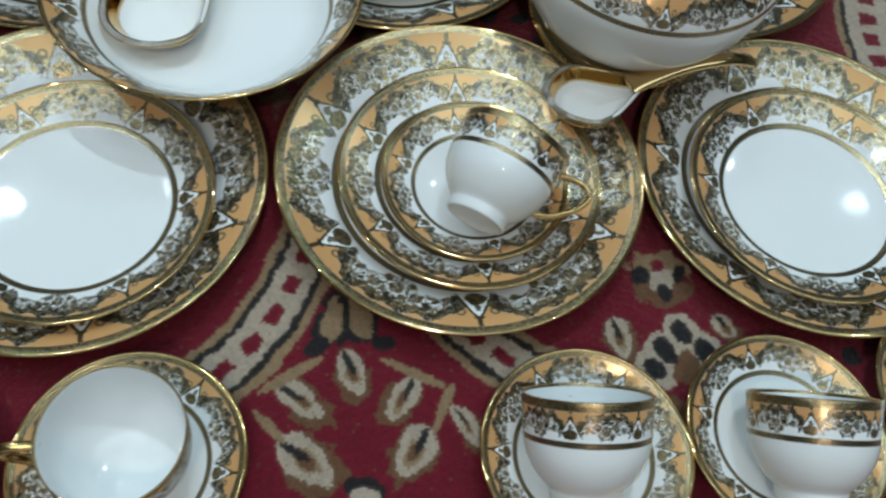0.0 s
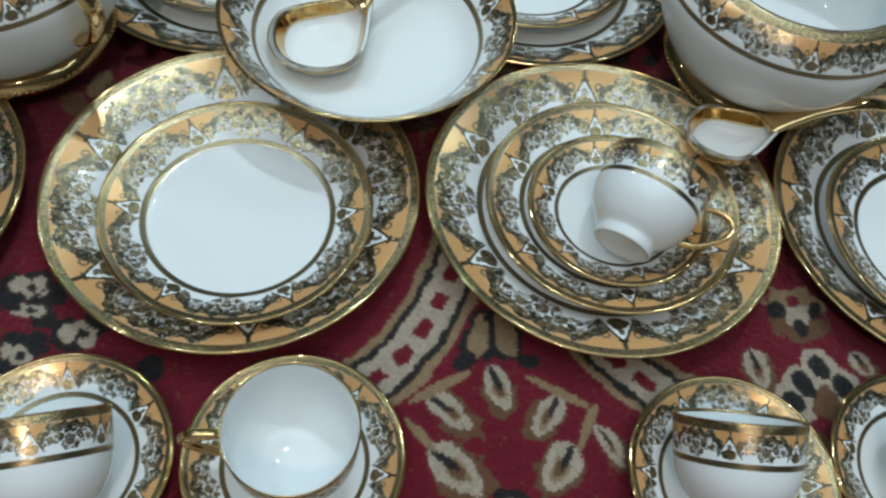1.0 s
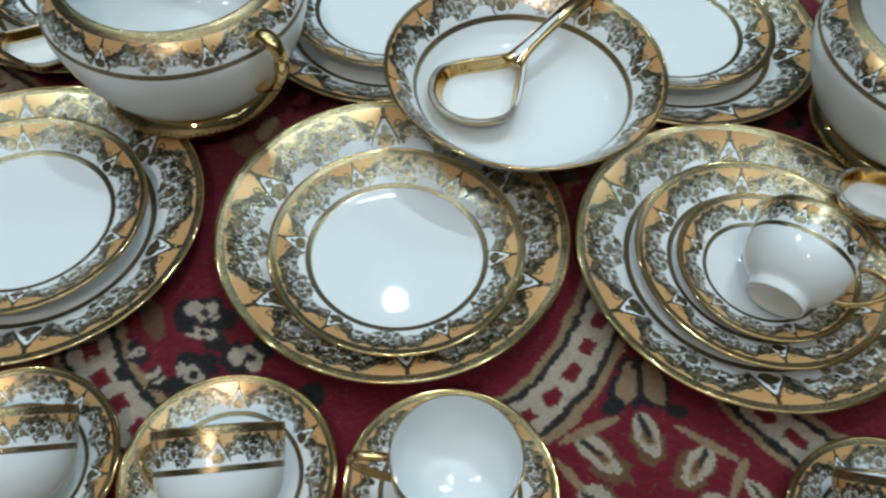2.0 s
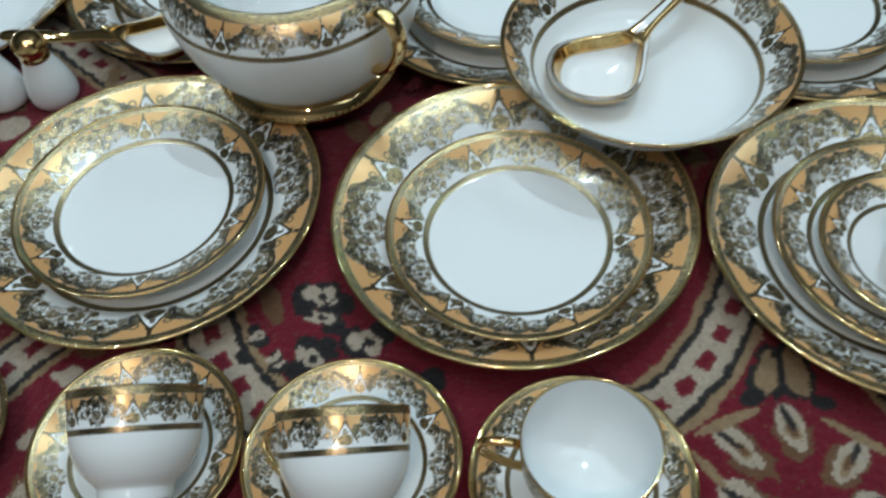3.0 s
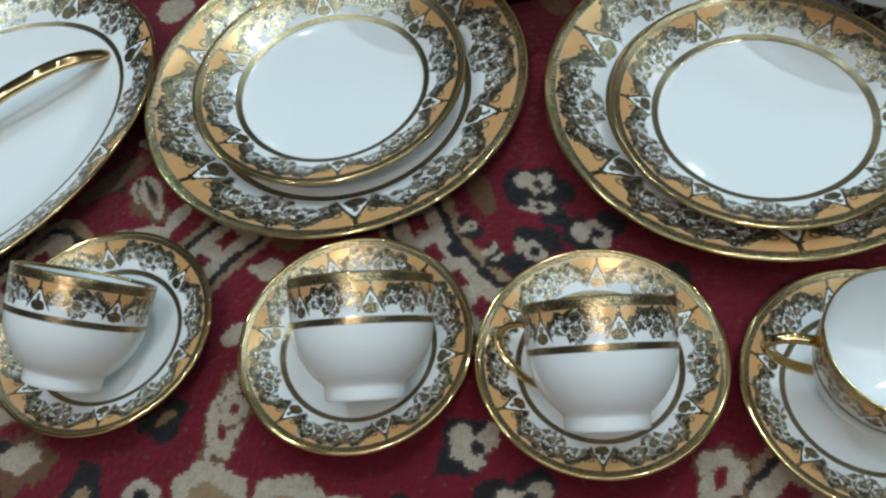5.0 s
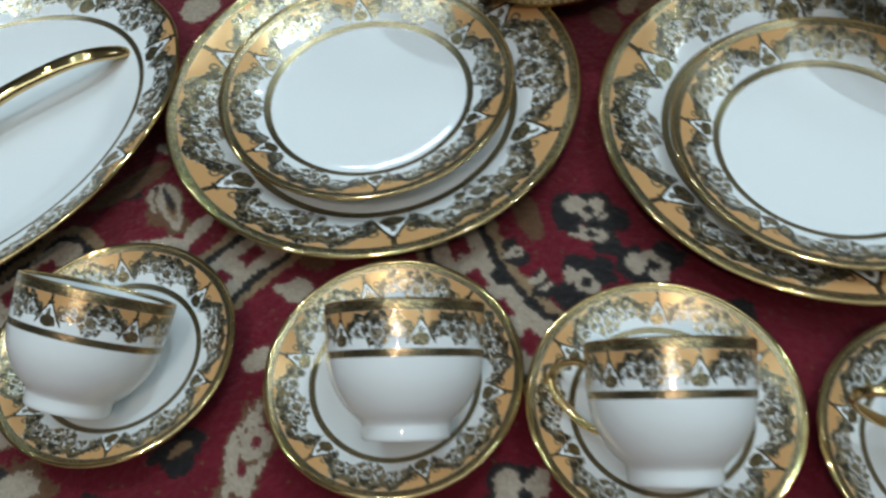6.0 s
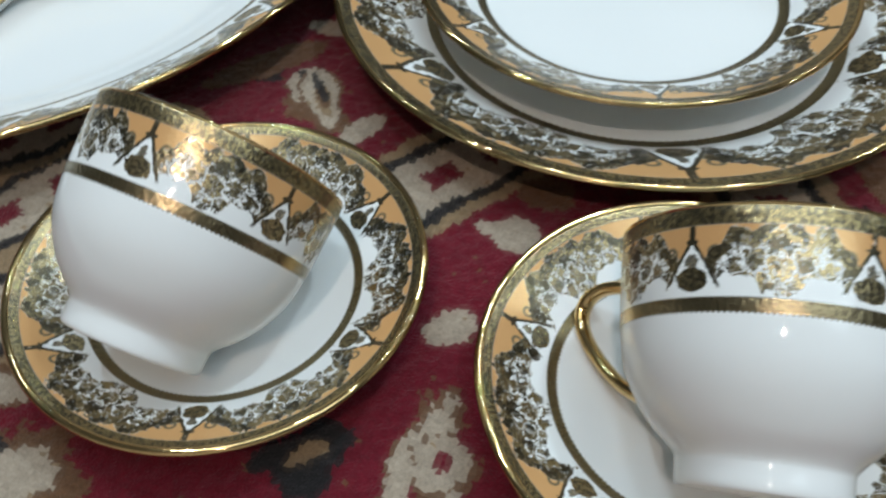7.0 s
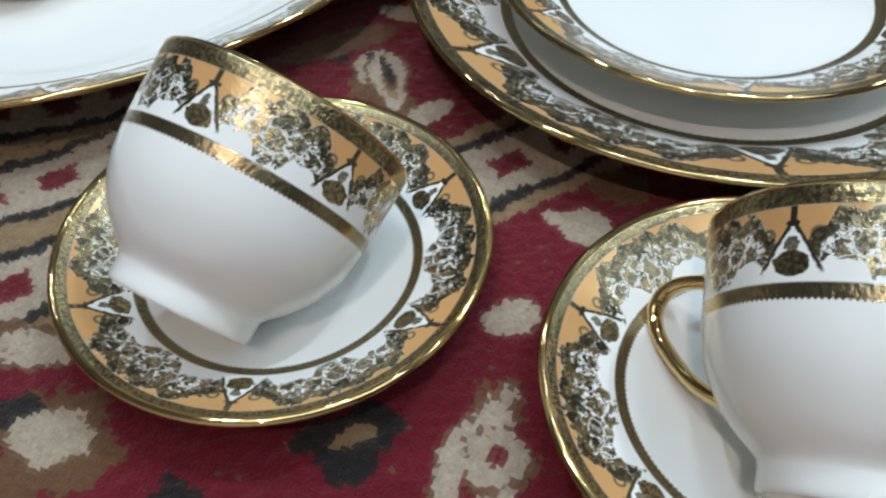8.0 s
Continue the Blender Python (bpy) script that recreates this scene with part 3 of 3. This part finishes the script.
petal(0.158, 0.077, 0.016, 0.010, 5, BLACK)
stem(0.095, 0.057, 0.038, 0.004, -152)
stem(0.081, 0.022, 0.024, 0.004, -48)
stem(0.178, 0.054, 0.038, 0.004, -28)
stem(0.196, 0.030, 0.034, 0.004, -115)
petal(0.140, -0.022, 0.025, 0.016, -14, BLACK)
petal(0.140, -0.027, 0.018, 0.012, -4, BEIGE)
leaf(0.326, 0.074, 0.033, 0.022, -87)
petal(0.359, 0.062, 0.021, 0.0145, -64, BLACK)
petal(0.374, 0.075, 0.018, 0.014, -73, BLACK)
petal(0.388, 0.061, 0.019, 0.014, -83, BLACK)
petal(0.348, 0.049, 0.016, 0.013, -54, BLACK)
petal(0.353, 0.123, 0.015, 0.015, 17, BLACK)
petal(0.368, 0.108, 0.009, 0.015, 12, BLACK)
petal(0.382, 0.122, 0.009, 0.016, 147, BLACK)
petal(0.367, 0.130, 0.011, 0.010, -2, RED)
petal(0.353, 0.017, 0.024, 0.022, -84, BROWN)
leaf(0.408, 0.078, 0.020, 0.018, -66)
petal(0.498, 0.051, 0.014, 0.015, -42, BLACK)
patch(-0.195, 0.126, 0.026, 0.016, -30)
patch(-0.192, 0.110, 0.023, 0.013, -13)
patch(-0.155, 0.094, 0.024, 0.021, 11)
patch(-0.215, 0.073, 0.010, 0.014, -22)
patch(-0.192, 0.075, 0.023, 0.019, -24)
patch(-0.234, 0.091, 0.009, 0.012, -48)
petal(-0.102, 0.068, 0.018, 0.017, -50, BLACK)
petal(-0.227, 0.113, 0.021, 0.013, -64, BROWN)
petal(-0.200, 0.301, 0.026, 0.018, -60, BROWN, 0.5)
petal(-0.240, 0.073, 0.013, 0.011, 142, BLACK)
red_leaf(-0.357, -0.056, 0.043, 0.021, -84)
palmette(-0.331, -0.107, 0.080, 0.044, 8)
ring_flower(-0.392, -0.110, 0.021)
spot_flower(-0.427, -0.113, 0.019, 0.023, 18)
patch(-0.209, -0.055, 0.026, 0.023, 7)
patch(-0.178, -0.079, 0.028, 0.017, 14)
red_leaf(-0.075, -0.054, 0.027, 0.021, -102)
petal(-0.472, -0.100, 0.036, 0.034, 17, BROWN, 0.5)
petal(-0.490, -0.0955, 0.014, 0.010, 30, BLACK, 0.4)
petal(-0.505, -0.076, 0.034, 0.016, 20, BROWN, 0.5)
petal(-0.504, -0.076, 0.026, 0.011, 20, BEIGE, 0.5)
petal(-0.476, -0.099, 0.024, 0.018, 17, BEIGE, 0.45)
petal(-0.393, -0.067, 0.017, 0.019, 19, BLACK)
petal(-0.276, -0.100, 0.026, 0.014, 11, BEIGE)
petal(-0.245, -0.093, 0.014, 0.012, 35, BLACK)
patch(-0.196, 0.128, 0.023, 0.020, -26)
petal(-0.232, 0.122, 0.026, 0.016, -64, BROWN)
petal(-0.464, 0.057, 0.052, 0.018, 21, BEIGE)
leaf(-0.467, 0.096, 0.031, 0.023, -50)
petal(-0.492, 0.104, 0.014, 0.019, -17, BLACK)
petal(-0.358, 0.044, 0.018, 0.016, -15, BEIGE)
petal(-0.307, 0.070, 0.027, 0.012, 6, BROWN)
petal(-0.511, 0.280, 0.029, 0.027, 16, BEIGE)
spot_flower(-0.492, 0.105, 0.010, 0.016, 22)
petal(-0.495, 0.106, 0.055, 0.016, 49, BROWN)
leaf(-0.461, 0.093, 0.037, 0.018, -56)
petal(-0.437, 0.078, 0.025, 0.010, 66, BEIGE)
spot_flower(-0.394, -0.062, 0.023, 0.014, 39)
red_leaf(-0.354, -0.050, 0.019, 0.016, -68)
petal(-0.368, -0.003, 0.018, 0.013, 45, BEIGE)
petal(-0.365, 0.044, 0.018, 0.008, -4, BEIGE)
petal(-0.353, 0.069, 0.021, 0.016, 6, BROWN)
petal(-0.478, 0.141, 0.023, 0.011, -1, BEIGE)

# scattered small blossoms of the field where the dishes stand close
# more black and brown ones, painting in the shade between the dishes
for _ in range(330):
    bx, by = knots.uniform(X0, X1), knots.uniform(0.26, Y1)
    petal(bx, by, knots.uniform(0.012, 0.035), knots.uniform(0.010, 0.018), knots.uniform(0, 180), int(knots.choice([BEIGE, BLACK, BLACK, BROWN, BROWN, TAN])), 0.5)

# nothing is perfectly even: single knots of the neighbouring colours
stray = knots.uniform(0, 1, rug.shape)
rug[(stray < 0.012) & (rug == BEIGE)] = TAN
rug[(stray > 0.992) & (rug == RED)] = BROWN

verts_x = X0 + KNOT * np.arange(NX + 1)
verts_y = Y0 + KNOT * np.arange(NY + 1)
vx, vy = np.meshgrid(verts_x, verts_y)
pile = np.random.RandomState(5)
vz = pile.uniform(-0.0012, 0.0, vx.shape)
wx = vx + pile.uniform(-0.0006, 0.0006, vx.shape)
wy = vy + pile.uniform(-0.0006, 0.0006, vx.shape)
me = bpy.data.meshes.new("carpet")
idx = np.arange((NX + 1) * (NY + 1)).reshape(NY + 1, NX + 1)
quads = np.stack([idx[:-1, :-1], idx[:-1, 1:], idx[1:, 1:], idx[1:, :-1]], -1).reshape(-1, 4)
me.vertices.add(vx.size)
me.vertices.foreach_set("co", np.stack([wx, wy, vz], -1).ravel())
me.loops.add(quads.size)
me.loops.foreach_set("vertex_index", quads.ravel())
me.polygons.add(len(quads))
me.polygons.foreach_set("loop_start", np.arange(0, quads.size, 4))
me.materials.append(WOOL)
me.update(calc_edges=True)
# the dyes run a little into one another at the knots' edges
tint = np.array(DYES)[rug] * pile.uniform(0.86, 1.14, rug.shape)[..., None]
wide_tint = np.pad(tint, ((1, 1), (1, 1), (0, 0)), mode="edge")
corner = (wide_tint[:-1, :-1] + wide_tint[1:, :-1] + wide_tint[:-1, 1:] + wide_tint[1:, 1:]) / 4
soft = (corner[:-1, :-1] + corner[1:, :-1] + corner[:-1, 1:] + corner[1:, 1:]) / 4
tint = 0.65 * tint + 0.35 * soft
layer = me.attributes.new("dye", "FLOAT_COLOR", "FACE")
layer.data.foreach_set("color", np.concatenate([tint, np.ones(tint.shape[:2] + (1,))], -1).astype(np.float32).ravel())
carpet = tagged(new("carpet", me), "red wool carpet with beige, brown and black floral motifs", "carpet", kind="structure")

# ---- dinner plates, side plates and saucers ----
DINNER_LABEL = "white porcelain dinner plate, orange and gilt rim, on the carpet"
SALAD_LABEL = "white porcelain side plate, gilt rim, stacked on a dinner plate"
SAUCER_LABEL = "white porcelain saucer, orange and gilt rim, on the carpet"
first = {}


def lay(kind, x, y, z, turn, label=""):
    m = pose(x, y, z, 0, 0, turn)
    if kind not in first:
        name, prof, mat, text, cat, group = KINDS[kind]
        first[kind] = plate(name, prof, mat, label or text, cat, m, group)
        return first[kind]
    ob = copy_thing(first[kind], m)
    if label:
        tagged(ob, label)
    return ob


KINDS = {
    "dinner": ("dinner_plate", DINNER_PROFILE, DINNER, DINNER_LABEL, "plate", "dinner plates"),
    "salad": ("side_plate", SALAD_PROFILE, SALAD, SALAD_LABEL, "plate", "side plates"),
    "saucer": ("saucer", SAUCER_PROFILE, SAUCER, SAUCER_LABEL, "saucer", "saucers"),
}
# a spade stands at half a sixth of a turn from the plate's x axis
for x, y, turn in ((-0.3460, 0.1927, -100), (-0.0579, 0.2056, -110), (0.2230, 0.2072, -120), (0.4981, 0.1937, -105), (-0.0904, 0.4755, -95), (0.1892, 0.4779, -100), (0.4668, 0.4701, -80), (-0.3850, 0.4850, -70)):
    lay("dinner", x, y, 0.0, turn)
for x, y, turn in ((-0.3486, 0.1905, -102), (-0.0531, 0.1845, -90), (0.2282, 0.1986, -118), (0.4942, 0.1773, -100), (-0.0922, 0.4796, -80), (0.1854, 0.4794, -95), (-0.3880, 0.4900, -60)):
    lay("salad", x, y, 0.0050, turn)
lay("saucer", 0.2309, 0.1917, 0.0100, -110, "small white porcelain saucer stacked on a side plate")
for x, y, turn in ((-0.4442, -0.0181, -100), (-0.2845, -0.0073, -91), (-0.1437, -0.0013, -114), (0.0, 0.0, -100), (0.2827, -0.0113, -95), (0.4211, -0.0073, -110), (0.5646, 0.0104, -100)):
    lay("saucer", x, y, 0.0, turn, SAUCER_LABEL)

# ---- cups ----
LYING = "white porcelain teacup with orange and gilt band, lying on its saucer"
cup = teacup(LYING, lying(-0.4509, -0.0586, 0.0249, -6.7, 26.9, 90))
# the print begins at another turn from the handle on each cup
for x, y, z, az, el, spin, begin in ((-0.2672, -0.0462, 0.0296, 10.3, 24.5, 138, 0), (-0.1365, -0.0464, 0.0292, 10.1, 23.2, 149, -20), (0.2745, -0.0430, 0.0255, -3.0, 28.0, 90, 0), (0.4205, -0.0528, 0.0250, -6.0, 24.0, 90, 0)):
    begun(copy_thing(cup, lying(x, y, z, az, el, spin)), begin)
begun(cup, -25)
tagged(copy_thing(cup, lying(0.2230, 0.1475, 0.0450, -31.8, 16, 5)), "white porcelain teacup lying on a stack of plates")
tagged(copy_thing(cup, pose(0.001, 0.001, 0.0060, 0, 0, 182)), "white porcelain teacup with gilt handle, upright on its saucer")

# ---- serving pieces ----
ON_RIMS = 0.0268
serving_bowl("white porcelain serving bowl resting on plate rims, holding a spoon", pose(0.0382, 0.3415, ON_RIMS, 0, 0, -100))
tureen("white porcelain tureen without lid, gilt handles, resting on plate rims", pose(-0.2500, 0.3570, ON_RIMS, 0, 0, -38))
tureen("white porcelain tureen without lid beside a soup spoon", pose(0.3750, 0.3560, ON_RIMS, 0, 0, 12), (0,))
oval_platter("oval white porcelain platter with gilt floral rim, a spoon on it", pose(-0.614, 0.113, 0.0, 0, 0, 59), 0.164, 0.124)
oval_platter("white porcelain oval platter with gilt rim behind the shakers", pose(-0.641, 0.416, 0.0, 0, 0, 59), 0.171, 0.124)
shaker("white porcelain shaker with polished gilt cap on the carpet", pose(-0.484, 0.321, 0.0))
shaker("white porcelain shaker with gilt cap beside another shaker", pose(-0.529, 0.314, 0.0))
IN_BOWL = [(0.030, 0, 0.004), (0.048, 0, 0.011), (0.092, 0, 0.025), (0.140, 0, 0.034)]
ARCHED = [(0.030, 0, 0.001), (0.055, 0, 0.005), (0.090, 0, 0.008), (0.128, 0, 0.006), (0.158, 0, -0.008)]
LEVEL = [(0.024, 0, 0.001), (0.045, 0, 0.000), (0.080, 0, -0.002), (0.112, 0, 0.001), (0.138, 0, 0.002)]
FLAT = [(0.024, 0, 0.002), (0.045, 0, 0.008), (0.080, 0, 0.016), (0.112, 0, 0.016), (0.132, 0, 0.008)]
spoon("white porcelain soup spoon with gilt handle, lying in the bowl", pose(0.007, 0.341, 0.0565, 0, 0, 47), IN_BOWL, 0.096, 0.080, True)
spoon("white porcelain soup spoon with gilt handle, leaning by a tureen", pose(0.331, 0.256, 0.0505, -8, 0, 9), FLAT, 0.080, 0.064)
spoon("white porcelain soup spoon with gilt handle beside the shakers", pose(-0.390, 0.358, 0.0480, 0, 0, 186), LEVEL)
spoon("white porcelain soup spoon with gilt handle on the platter", pose(-0.641, 0.0950, 0.0262, 0, 0, 47), ARCHED)
